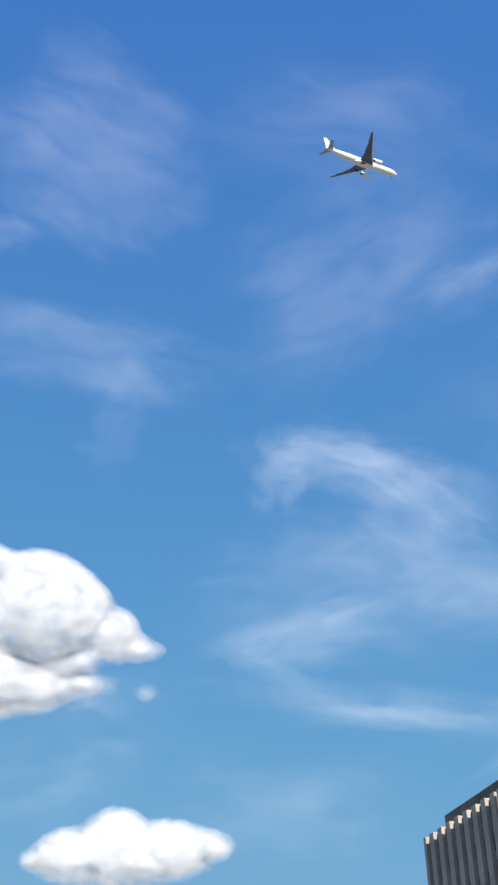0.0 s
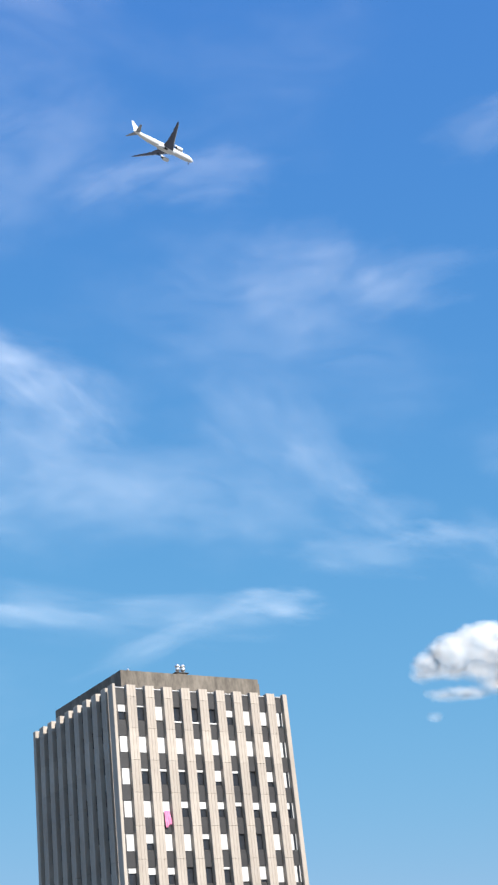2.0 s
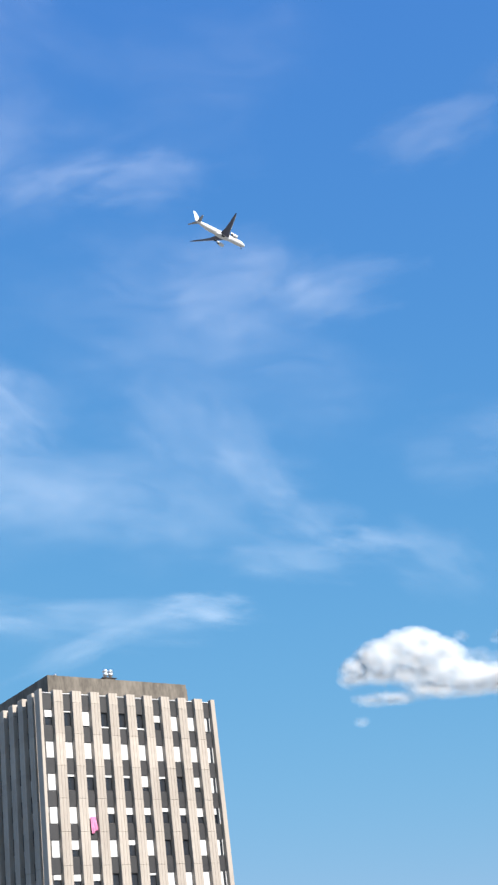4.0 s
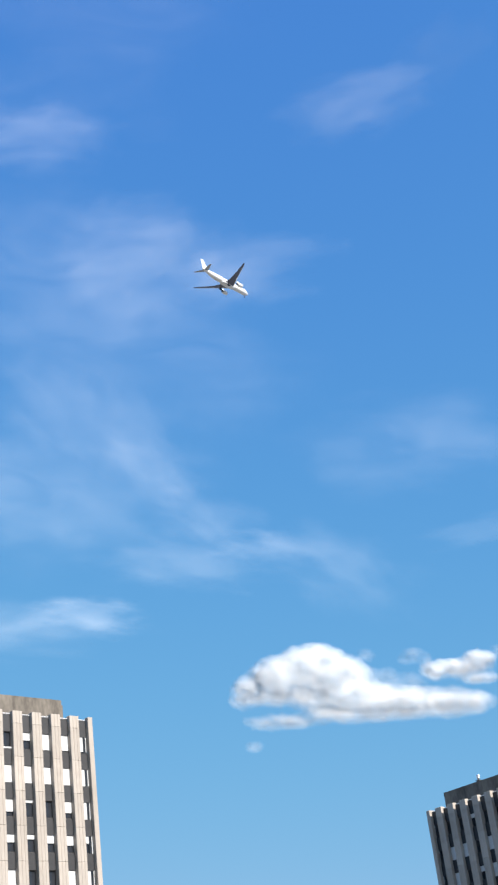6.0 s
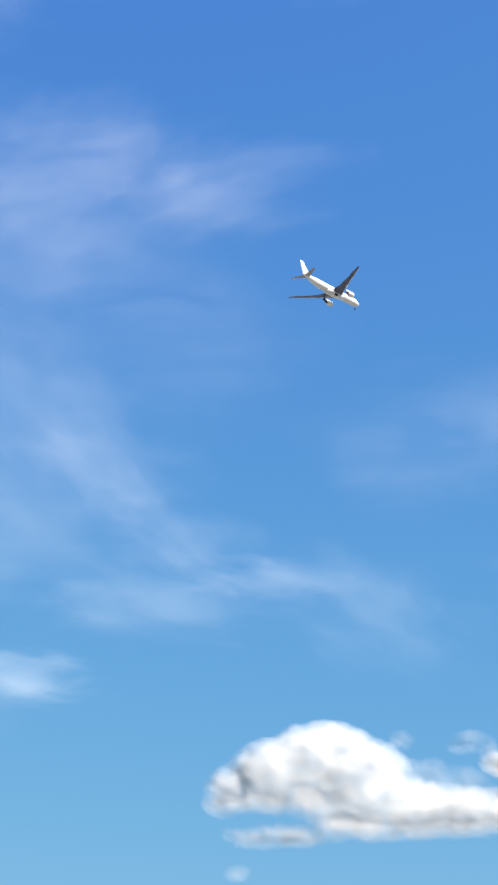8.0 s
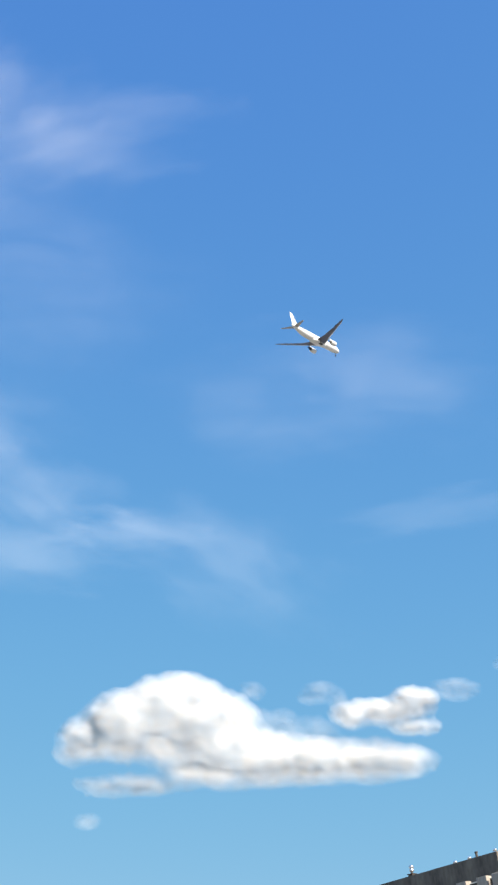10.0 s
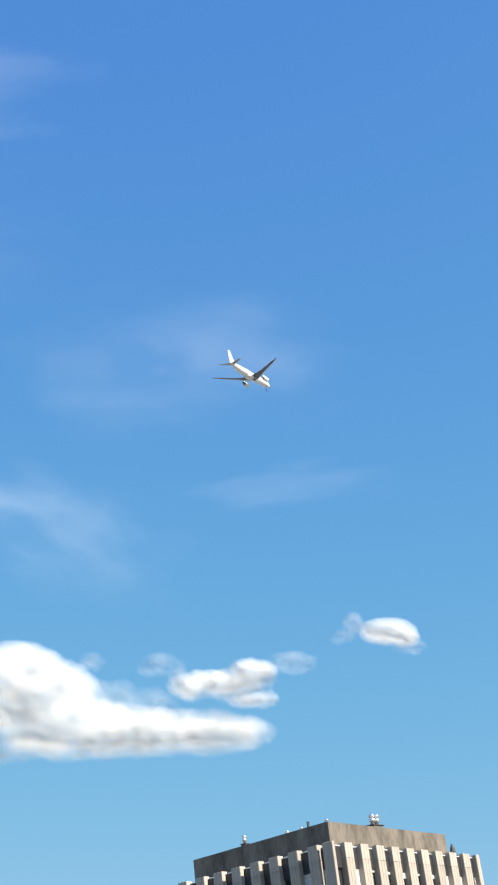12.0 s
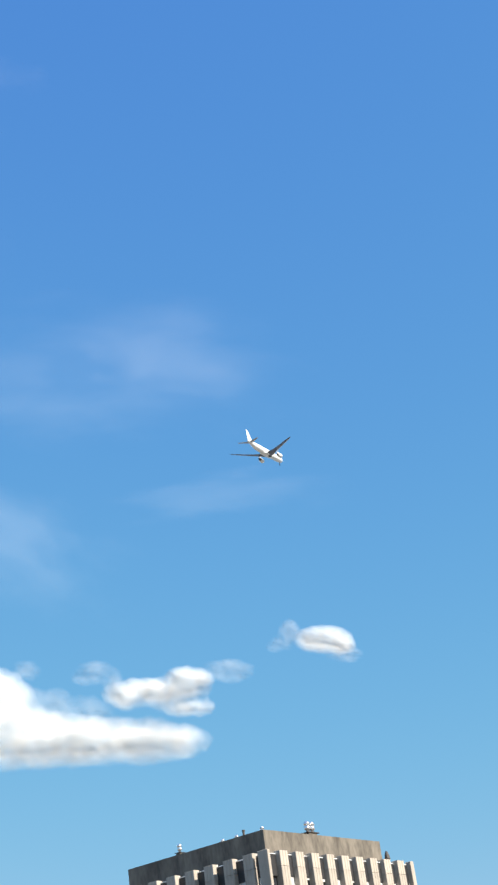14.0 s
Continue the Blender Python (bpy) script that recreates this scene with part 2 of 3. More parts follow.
def rib_mesh(name, height, storeys_from):
    """An upright concrete rib in storey-high pieces with open joints and two grooves on its face; face at y = 0, looking to -y."""
    bm = bmesh.new()
    h, g = PIL / 2, 0.022
    prof = [(-h, 0.62), (-h, 0.03), (-h + 0.03, 0), (-h + 0.27, 0), (-h + 0.29, 0.03), (-h + 0.35, 0.03), (-h + 0.37, 0), (h - 0.37, 0),
            (h - 0.35, 0.03), (h - 0.29, 0.03), (h - 0.27, 0), (h - 0.03, 0), (h, 0.03), (h, 0.62)]
    z1, z = height, height - storeys_from
    while z1 > 0.05:
        z = max(z, 0)
        lo = [bm.verts.new((x, y, z + g / 2)) for x, y in prof]
        hi = [bm.verts.new((x, y, z1 - g / 2)) for x, y in prof]
        for k in range(len(prof) - 1):
            bm.faces.new((lo[k], lo[k + 1], hi[k + 1], hi[k]))
        bm.faces.new(hi)
        bm.faces.new(list(reversed(lo)))
        z1, z = z, z - FLOOR
    return to_mesh(name, bm, CONCRETE)


def tower(at, label, fronts, lefts, seed):
    rnd = random.Random(seed)
    height = at.z - GROUND_Z
    thing = tagged(new("apartment_tower"), label, "building", "twin towers")
    thing.matrix_basis = pose(at.x, at.y, GROUND_Z, 0, 0, YAW)
    H = height
    # solid block whose colour supplies the darkness behind the windows
    part("core_wall", slab(0.95, 0.95, 0, LX - 0.95, LY - 0.95, H - 0.75), CORE, thing, "recessed core behind the windows, coloured near-black as unlit interior")
    part("roof", slab(0.95, 0.95, H - 0.748, LX - 0.95, LY - 0.95, H - 0.6), ROOFING, thing, "gravel roof")
    rib = rib_mesh("rib", H, 1.15)
    # the four faces: origin, turn, number of bays
    faces = [((0, 0), 0, NX), ((0, LY), -90, NY), ((LX, LY), 180, NX), ((LX, 0), 90, NY)]
    bw = (BAY - PIL) / 2 + 0.02
    spandrel = to_mesh("spandrel", slab(-bw, 0.46, 0, bw, 0.9, FLOOR - WIN_H, 0.015), SPANDREL)
    crown = to_mesh("parapet_panel", slab(-bw, 0.46, 0, bw, 0.9, 1.6, 0.015), SPANDREL)
    cap = to_mesh("coping", slab(-bw, 0.42, 0, bw, 0.96, 0.07, 0.02), ALU)
    fb = bmesh.new()
    box(fb, -bw, 0.58, 0, -bw + 0.07, 0.7, WIN_H)
    box(fb, bw - 0.07, 0.58, 0, bw, 0.7, WIN_H)
    box(fb, -bw + 0.07, 0.58, 0, bw - 0.07, 0.7, 0.06)
    box(fb, -bw + 0.07, 0.58, WIN_H - 0.06, bw - 0.07, 0.7, WIN_H)
    frame_mesh = to_mesh("window", fb, DARK_METAL)
    pane_mesh = to_mesh("pane", slab(-bw + 0.06, 0.635, 0.05, bw - 0.06, 0.655, WIN_H - 0.05), GLASS)
    rail_mesh = to_mesh("guard_rail", slab(-bw, 0.4, -0.02, bw, 0.45, 0.1, 0.01), ALU)
    shutters = {}
    for f, ((ox, oy), turn, n) in enumerate(faces):
        base = pose(ox, oy, 0, 0, 0, turn)
        for i in range(1, n):
            part("rib", rib, CONCRETE, thing, at=base @ pose(i * BAY, 0, 0))
        # corner post: narrow on this face, deeper round the corner
        cb = slab(0, 0, 0, 0.3 if f == 0 else 0.55, 0.5 if f == 3 else 1.0, H, 0.03)
        part("corner_post", cb, CONCRETE, thing, at=base)
        rest_glass, rest_panel, rest_shut = bmesh.new(), bmesh.new(), bmesh.new()
        for i in range(n):
            b = base @ pose((i + 0.5) * BAY, 0, 0)
            part("parapet_panel", crown, SPANDREL, thing, at=b @ pose(0, 0, H - 1.84))
            part("coping", cap, ALU, thing, "pale metal coping", at=b @ pose(0, 0, H - 0.238))
            z, r = H - 1.84 - WIN_H, 0
            while z > 0.2:
                table = fronts if f == 0 else lefts if f == 1 else ()
                shut = table[r][i] if r < len(table) else rnd.choice((0, 0, 0.2, 0.5, 1, 1))
                low = max(z - (FLOOR - WIN_H), 0)
                if f < 2 and r < 7:
                    win = part("window", frame_mesh, DARK_METAL, thing, at=b @ pose(0, 0, z))
                    part("pane", pane_mesh, GLASS, win)
                    if shut > 0.05:
                        key = round(min(shut, 1) * 20)
                        if key not in shutters:
                            shutters[key] = to_mesh("shutter", slab(-bw + 0.01, 0.52, WIN_H * (1 - key / 20), bw - 0.01, 0.575, WIN_H, 0.01), SHUTTER)
                        part("shutter", shutters[key], SHUTTER, win, "white roller shutter")
                    if shut < 0:
                        part("guard_rail", rail_mesh, ALU, win, "white rail across the sill")
                    part("spandrel", spandrel, SPANDREL, thing, at=b @ pose(0, 0, low))
                else:
                    m = b
                    for bmx, lo, hi, y in ((rest_glass, z, z + WIN_H, 0.64), (rest_panel, low, z, 0.46)):
                        k0 = len(bmx.verts)
                        box(bmx, -bw, y, lo, bw, y + 0.25, hi)
                        bmx.verts.ensure_lookup_table()
                        for q in bmx.verts[k0:]:
                            q.co = m @ q.co
                    if shut > 0.05:
                        k0 = len(rest_shut.verts)
                        box(rest_shut, -bw, 0.54, z + WIN_H * (1 - min(shut, 1)), bw, 0.62, z + WIN_H)
                        rest_shut.verts.ensure_lookup_table()
                        for q in rest_shut.verts[k0:]:
                            q.co = m @ q.co
                z -= FLOOR
                r += 1
        for nm, bmx, mt in (("far_windows", rest_glass, GLASS), ("far_spandrels", rest_panel, SPANDREL), ("far_shutters", rest_shut, SHUTTER)):
            ob = part(nm, bmx, mt, thing)
            tagged(ob, kind="stuff")
    # set-back roof storey
    pb = slab(1.84, 1.59, H - 0.596, LX - 1.92, LY - 1.72, H + 1.9)
    es = [e for e in pb.edges if abs(e.verts[0].co.x - e.verts[1].co.x) < 0.01 and abs(e.verts[0].co.y - e.verts[1].co.y) < 0.01 and e.verts[0].co.x > 5]
    top = [e for e in pb.edges if e.verts[0].co.z > H and e.verts[1].co.z > H and min(e.verts[0].co.x, e.verts[1].co.x) > 5]
    bmesh.ops.bevel(pb, geom=es + top, offset=0.35, segments=3, affect="EDGES")
    part("roof_storey", pb, STAINED, thing, "streaked grey-brown concrete roof storey")
    return thing


def ventilator_mesh(bm, x, y, z, s=1.0, neck=0.35):
    """A turning roof ventilator: short neck, lower drum, gap, domed cap."""
    up = pose(x, y, z, 0, -90, 0)
    lathe(bm, [(0, 0.22 * s, 0, 1), (neck * s, 0.22 * s, 0, 1), (0.38 * s, 0.36 * s, 0, 1), (0.75 * s, 0.40 * s, 0, 1), (0.8 * s, 0.26 * s, 0, 1), (0.92 * s, 0.26 * s, 0, 1),
               (0.95 * s, 0.42 * s, 0, 1), (1.2 * s, 0.38 * s, 0, 1), (1.38 * s, 0.2 * s, 0, 1), (1.42 * s, 0.05 * s, 0, 1)], 14, up)


def ventilator(at, lx, ly, heads, label, plinth=0.5, s=1.0):
    """Roof ventilator in a tower's frame: plinth with a slab, and turning heads."""
    thing = tagged(new("roof_ventilator"), label, "ventilator", "roof ventilators")
    thing.matrix_basis = pose(at.x, at.y, at.z + 1.9, 0, 0, YAW) @ pose(lx, ly, 0)
    w = 0.55 * s * max(1, len(heads)) + 0.05
    part("plinth", slab(-w * 0.72, -0.45 * s, 0, w * 0.72, 0.45 * s, plinth * 0.8, 0.02), STAINED, thing)
    part("slab", slab(-w, -0.6 * s, plinth * 0.8, w, 0.6 * s, plinth, 0.02), DARK_METAL, thing)
    for hx in heads:
        bm = bmesh.new()
        ventilator_mesh(bm, hx, 0, plinth, s)
        part("cowl", bm, CHROME, thing, "bright steel turning cowl", True)
    return thing


T1, T2 = Vector((78.757, 97.666, 35.965)), Vector((151.175, 76.993, 31.811))
N = -1  # open window with a rail
t1_front = [[0.45, 0.1, 0.9, N, N, N, 0.45, 0.95, 0.9, 0.9], [1] * 10, [1, 0.15, 0.15, 0.15, 0.15, 0.7, 0.15, 0, 0.65, 1],
            [1, 1, 0.7, 0.4, 0.45, 0.45, 0.25, 0.45, 0.55, 0.4], [1, 0.55, 1, 1, 0.3, 0.95, 0, 0, 1, 1], [0.3, 0.4, 0.4, 0, 0, 0.15, 0.9, 0.8, 1, 1]]
lr = random.Random(5)
t1_left = [[lr.choice((0, 0, 0, 0.5)) for _ in range(9)] for _ in range(2)] + [[lr.choice((0, 0, 0.3, 1, 1)) for _ in range(9)] for _ in range(5)]
t2_front = [[0, 1, 0.1, 0.15, 0.3, 0.1, 0.2, 1, 1, 1]]
t2_left = [[lr.choice((0, 0, 0.3)) for _ in range(7)] + [1, 1]] + [[lr.choice((0, 0.4, 1, 1, 1)) for _ in range(9)] for _ in range(6)]
tower(T1, "ribbed pale concrete apartment tower with dark panels and white shutters", t1_front, t1_left, 3)
tower(T2, "farther ribbed concrete apartment tower with a stained roof storey", t2_front, t2_left, 4)

for T in (T1, T2):
    ventilator(T, 9.08, 2.45, (-0.3, 0.3), "pair of bright steel turning cowls on a roof plinth", 0.38, 0.66)
    ventilator(T, 3.4, 2.9, (0,), "single small steel cowl at the roof corner", 0.06, 0.4)
for ly, pl, s in ((11.0, 0.3, 0.5), (7.2, 0.05, 0.4), (5.7, 0.05, 0.4)):
    ventilator(T2, 3.6 if pl < 0.2 else 2.6, ly, (0,), "small steel cowl along the roof edge", pl, s)
pipe = tagged(new("vent_pipe", to_mesh("vent_pipe", lathe(bmesh.new(), [(0, 0.1, 0, 1), (0.4, 0.1, 0, 1), (0.42, 0.13, 0, 1), (0.5, 0.13, 0, 1)], 12, pose(0, 0, 0, 0, -90, 0)), DARK_METAL)),
              "short dark vent pipe on the roof edge", "pipe")
pipe.matrix_basis = pose(T2.x, T2.y, T2.z + 1.9, 0, 0, YAW) @ pose(2.3, 3.9, 0)
stub = tagged(new("flue_cowl", to_mesh("flue_cowl", lathe(bmesh.new(), [(0, 0.2, 0, 1), (1.0, 0.2, 0, 1), (1.05, 0.25, 0, 1), (1.4, 0.2, 0, 1), (1.75, 0.05, 0, 1)], 12, pose(0, 0, 0, 0, -90, 0)), DARK_METAL)),
              "dark pointed flue beside the roof storey", "flue")
stub.matrix_basis = pose(T2.x, T2.y, T2.z - 0.6, 0, 0, YAW) @ pose(LX - 1.45, 1.6, 0)


def blanket():
    """A cloth hung from a sill, in soft folds."""
    bm = bmesh.new()
    nu, nv = 14, 12
    grid = []
    for j in range(nv + 1):
        v = j / nv
        row = []
        for i in range(nu + 1):
            u = i / nu - 0.5
            fold = 0.06 * math.sin(u * 17 + 0.8) * (0.4 + v) + 0.03 * math.sin(u * 31 + v * 3)
            row.append(bm.verts.new((u * (0.56 + 0.14 * v) + 0.14 * v, -0.1 + fold, -1.4 * v + 0.16 * math.sin(u * 5) * v)))
        grid.append(row)
    for a, b in zip(grid, grid[1:]):
        for i in range(nu):
            bm.faces.new((a[i], b[i], b[i + 1], a[i + 1]))
    me = to_mesh("blanket", bm, PINK, True)
    ob = tagged(new("blanket", me), "pink blanket hung out over a window sill", "blanket")
    sm = ob.modifiers.new("thickness", "SOLIDIFY")
    sm.thickness = 0.03
    ob.matrix_basis = pose(T1.x, T1.y, T1.z, 0, 0, YAW) @ pose(5.0, 0.4, -11.75)
    return ob


blanket()


# ---- television aerial ----
def tube(bm, a, b, r=0.03):
    a, b = Vector(a), Vector(b)
    m = Matrix.Translation(a) @ (b - a).to_track_quat("X", "Z").to_matrix().to_4x4()
    lathe(bm, [(0, r, 0, 1), ((b - a).length, r, 0, 1)], 8, m)


def aerial():
    d, az, el = 105.0, radians(57.75), radians(5.95)
    x, y, top = d * math.sin(az), d * math.cos(az), d * math.tan(el) - GROUND_Z
    thing = tagged(new("aerial_mast"), "thin grey television aerial on a tall slender mast", "antenna")
    thing.matrix_basis = pose(x, y, GROUND_Z, 0, 0, -57)
    bm = bmesh.new()
    lathe(bm, [(0, 0.14, 0, 1), (top * 0.8, 0.07, 0, 1), (top, 0.03, 0, 1)], 10, pose(0, 0, 0, 0, -90, 0))
    part("mast", bm, DARK_METAL, thing)
    for name, a, b in (("boom", (-0.25, 0, top - 0.1), (1.15, 0, top + 0.2)), ("reflector", (-0.2, 0, top - 0.1), (-0.35, 0, top + 0.6)), ("element", (0.3, 0, top + 0.05), (0.55, 0, top + 0.65)),
                       ("element", (0.35, 0, top), (0.75, 0, top - 0.45)), ("element", (0.0, 0.5, top), (0.0, -0.5, top)), ("crossbar", (-0.25, 0, top - 1.4), (0.25, 0, top - 1.35))):
        bm = bmesh.new()
        tube(bm, a, b, 0.02)
        part(name, bm, DARK_METAL, thing)


aerial()


# ---- airliner ----
def airliner():
    thing = tagged(new("airliner"), "white twin-engine airliner with grey wings and lowered landing gear", "airplane")
    R = 3.1
    bm = bmesh.new()
    lathe(bm, [(37.6, 0.15, -0.9, 1), (37.2, 0.8, -0.8, 1), (36.2, 1.5, -0.6, 1), (34.5, 2.2, -0.3, 1), (32, 2.8, -0.1, 1), (29, R, 0, 1), (15, R, 0, 1), (0, R, 0, 1), (-14, R, 0, 1),
               (-20, 2.9, 0.2, 1), (-26, 2.3, 0.7, 1), (-31, 1.6, 1.2, 1), (-35, 0.9, 1.6, 1), (-37.8, 0.3, 1.8, 1)], 28)
    bmesh.ops.recalc_face_normals(bm, faces=bm.faces)
    fus = part("fuselage", bm, WHITE_PAINT, thing, "", True)
    fb = bmesh.new()
    lathe(fb, [(14, 0.6, -2.4, 0.6), (11, 2.6, -2.3, 0.55), (2, 3.2, -2.2, 0.6), (-6, 2.9, -2.2, 0.6), (-11, 0.6, -2.5, 0.6)], 20)
    bmesh.ops.recalc_face_normals(fb, faces=fb.faces)
    part("belly_fairing", fb, WHITE_PAINT, fus, "", True)
    part("cockpit_window", slab(34.6, -1.55, 0.75, 35.2, 1.55, 1.35, 0.15), GLASS, fus)
    for s in (1, -1):
        wb = loft(bmesh.new(), [((10.3, s * 1.5, -1.9), 12.2, 1.9, False), ((9.3, s * 3.1, -1.75), 11.2, 1.7, False), ((3.6, s * 10.5, -0.6), 6.7, 1.0, False),
                                ((-3.9, s * 22.5, 1.6), 3.9, 0.55, False), ((-8.3, s * 30.0, 3.1), 2.6, 0.3, False), ((-10.2, s * 32.4, 3.6), 1.2, 0.12, False)])
        wing = part("wing", wb, GREY_PAINT, thing, "grey swept wing", False)
        for fy, fx, fz in ((13.0, -4.2, -0.75), (19.0, -6.6, 0.45)):
            pb = bmesh.new()
            lathe(pb, [(fx + 2.6, 0.08, s * 0, 1), (fx + 1.2, 0.35, 0, 1), (fx - 0.8, 0.32, 0, 1), (fx - 2.4, 0.06, 0, 1)], 10, pose(0, s * fy, fz))
            part("flap_fairing", pb, GREY_PAINT, wing)
        sl = loft(bmesh.new(), [((9.75, s * 3.4, -1.78), 1.0, 0.75, False), ((4.1, s * 10.5, -0.62), 0.9, 0.6, False), ((-3.5, s * 22.5, 1.58), 0.7, 0.42, False), ((-8.0, s * 30.0, 3.08), 0.5, 0.26, False)])
        part("slat", sl, CHROME, wing, "bright metal leading edge")
        for ay0, ay1, ax0, ax1, az0, az1 in ((22.0, 30.5, -6.9, -10.2, 1.6, 3.2),):
            part("aileron", loft(bmesh.new(), [((ax0, s * ay0, az0), 1.2, 0.2, False), ((ax1, s * ay1, az1), 0.8, 0.12, False)]), GREY_PAINT, wing)
        flb = loft(bmesh.new(), [((-1.7, s * 3.6, -2.2), 2.6, 0.35, False), ((-2.9, s * 10.5, -1.2), 2.0, 0.3, False), ((-6.3, s * 20.5, 0.75), 1.4, 0.2, False)])
        part("flap", flb, GREY_PAINT, wing, "lowered flap")
        eb = bmesh.new()
        prof = [(13.6, 1.55, 0, 1), (13.9, 1.72, 0, 1), (13.2, 1.95, 0, 1), (10.5, 1.98, 0, 1), (8.0, 1.7, 0, 1), (7.2, 1.45, 0, 1), (7.2, 0.95, 0, 1), (5.6, 0.6, 0, 1)]
        lathe(eb, prof, 22, pose(0, s * 9.7, -3.5))
        bmesh.ops.recalc_face_normals(eb, faces=eb.faces)
        eng = part("engine", eb, WHITE_PAINT, thing, "white engine nacelle", True)
        part("fan", lathe(bmesh.new(), [(13.62, 1.5, 0, 1), (13.7, 1.45, 0, 1), (14.1, 0.1, 0, 1)], 18, pose(0, s * 9.7, -3.5)), TYRE, eng, "dark engine intake", True)
        part("inlet_lip", lathe(bmesh.new(), [(13.55, 1.5, 0, 1), (13.95, 1.62, 0, 1), (13.98, 1.74, 0, 1), (13.5, 1.93, 0, 1), (13.1, 1.97, 0, 1)], 22, pose(0, s * 9.7, -3.5)), CHROME, eng, "polished metal inlet lip", True)
        part("exhaust_cone", lathe(bmesh.new(), [(7.3, 0.98, 0, 1), (6.2, 0.86, 0, 1), (5.5, 0.62, 0, 1), (4.4, 0.12, 0, 1)], 16, pose(0, s * 9.7, -3.5)), DARK_METAL, eng, "dark exhaust cone", True)
        part("pylon", slab(5.5, s * 9.7 - 0.25, -2.4, 11.5, s * 9.7 + 0.25, -0.9, 0.1), WHITE_PAINT, eng)
        tb = loft(bmesh.new(), [((-29.6, s * 0.8, 1.3), 6.0, 0.8, False), ((-35.9, s * 10.4, 2.1), 2.0, 0.2, False)])
        part("stabilizer", tb, TAIL_SHADE, thing, "white tailplane half, greyed for its shaded underside")
        gear = part("main_gear", slab(-2.9, s * 5.3 - 0.2, -6.3, -2.4, s * 5.3 + 0.2, -1.8, 0.08), DARK_METAL, thing)
        for dx in (-1.4, 0, 1.4):
            for dy in (-0.55, 0.55):
                part("wheel", lathe(bmesh.new(), [(-0.22, 0.5, 0, 1), (-0.16, 0.66, 0, 1), (0.16, 0.66, 0, 1), (0.22, 0.5, 0, 1)], 14, pose(-2.65 + dx, s * 5.3 + dy, -6.4, 0, 0, 90)), TYRE, gear, "", True)
    vb = loft(bmesh.new(), [((-24.5, 0, 2.4), 12.0, 1.0, True), ((-28.0, 0, 4.6), 9.0, 0.8, True), ((-34.4, 0, 12.7), 3.9, 0.35, True)])
    fin = part("fin", vb, WHITE_PAINT, thing, "white tail fin")
    for lean in (0.0, 3.3):
        part("fin_stripe", loft(bmesh.new(), [((-29.6 - lean, 0, 4.9), 1.5, 0.9, True), ((-34.6 - lean * 0.35, 0, 11.9), 0.9, 0.46, True)]), TAIL_STRIPE, fin, "dark slanting stripe on the fin")
    nose = part("nose_gear", slab(31.0, -0.15, -5.6, 31.4, 0.15, -2.6, 0.05), DARK_METAL, thing)
    for dy in (-0.35, 0.35):
        part("wheel", lathe(bmesh.new(), [(-0.16, 0.4, 0, 1), (-0.1, 0.53, 0, 1), (0.1, 0.53, 0, 1), (0.16, 0.4, 0, 1)], 14, pose(31.2, dy, -5.7, 0, 0, 90)), TYRE, nose, "", True)
    return thing


plane = airliner()

# ---- clouds ----
SKY_R = 3000.0
sky_things = []


def sky_pose(az, el, roll, r=SKY_R):
    """A pose in the sky: local x to the right, y up, z towards the viewer."""
    a, e = radians(az), radians(el)
    p = Vector((math.sin(a) * math.cos(e), math.cos(a) * math.cos(e), math.sin(e))) * r
    return look(p, p * 2, 0) @ pose(0, 0, 0, 0, 0, -roll)


def value_noise(p, cell, rng):
    lat = rng.random((32, 32, 32)).astype(np.float32)
    q = p / cell
    i = np.floor(q).astype(int)
    u = q - i
    u = u * u * (3 - 2 * u)
    res = 0
    for dx in (0, 1):
        for dy in (0, 1):
            for dz in (0, 1):
                wgt = (u[..., 0] if dx else 1 - u[..., 0]) * (u[..., 1] if dy else 1 - u[..., 1]) * (u[..., 2] if dz else 1 - u[..., 2])
                res = res + wgt * lat[(i[..., 0] + dx) % 32, (i[..., 1] + dy) % 32, (i[..., 2] + dz) % 32]
    return res


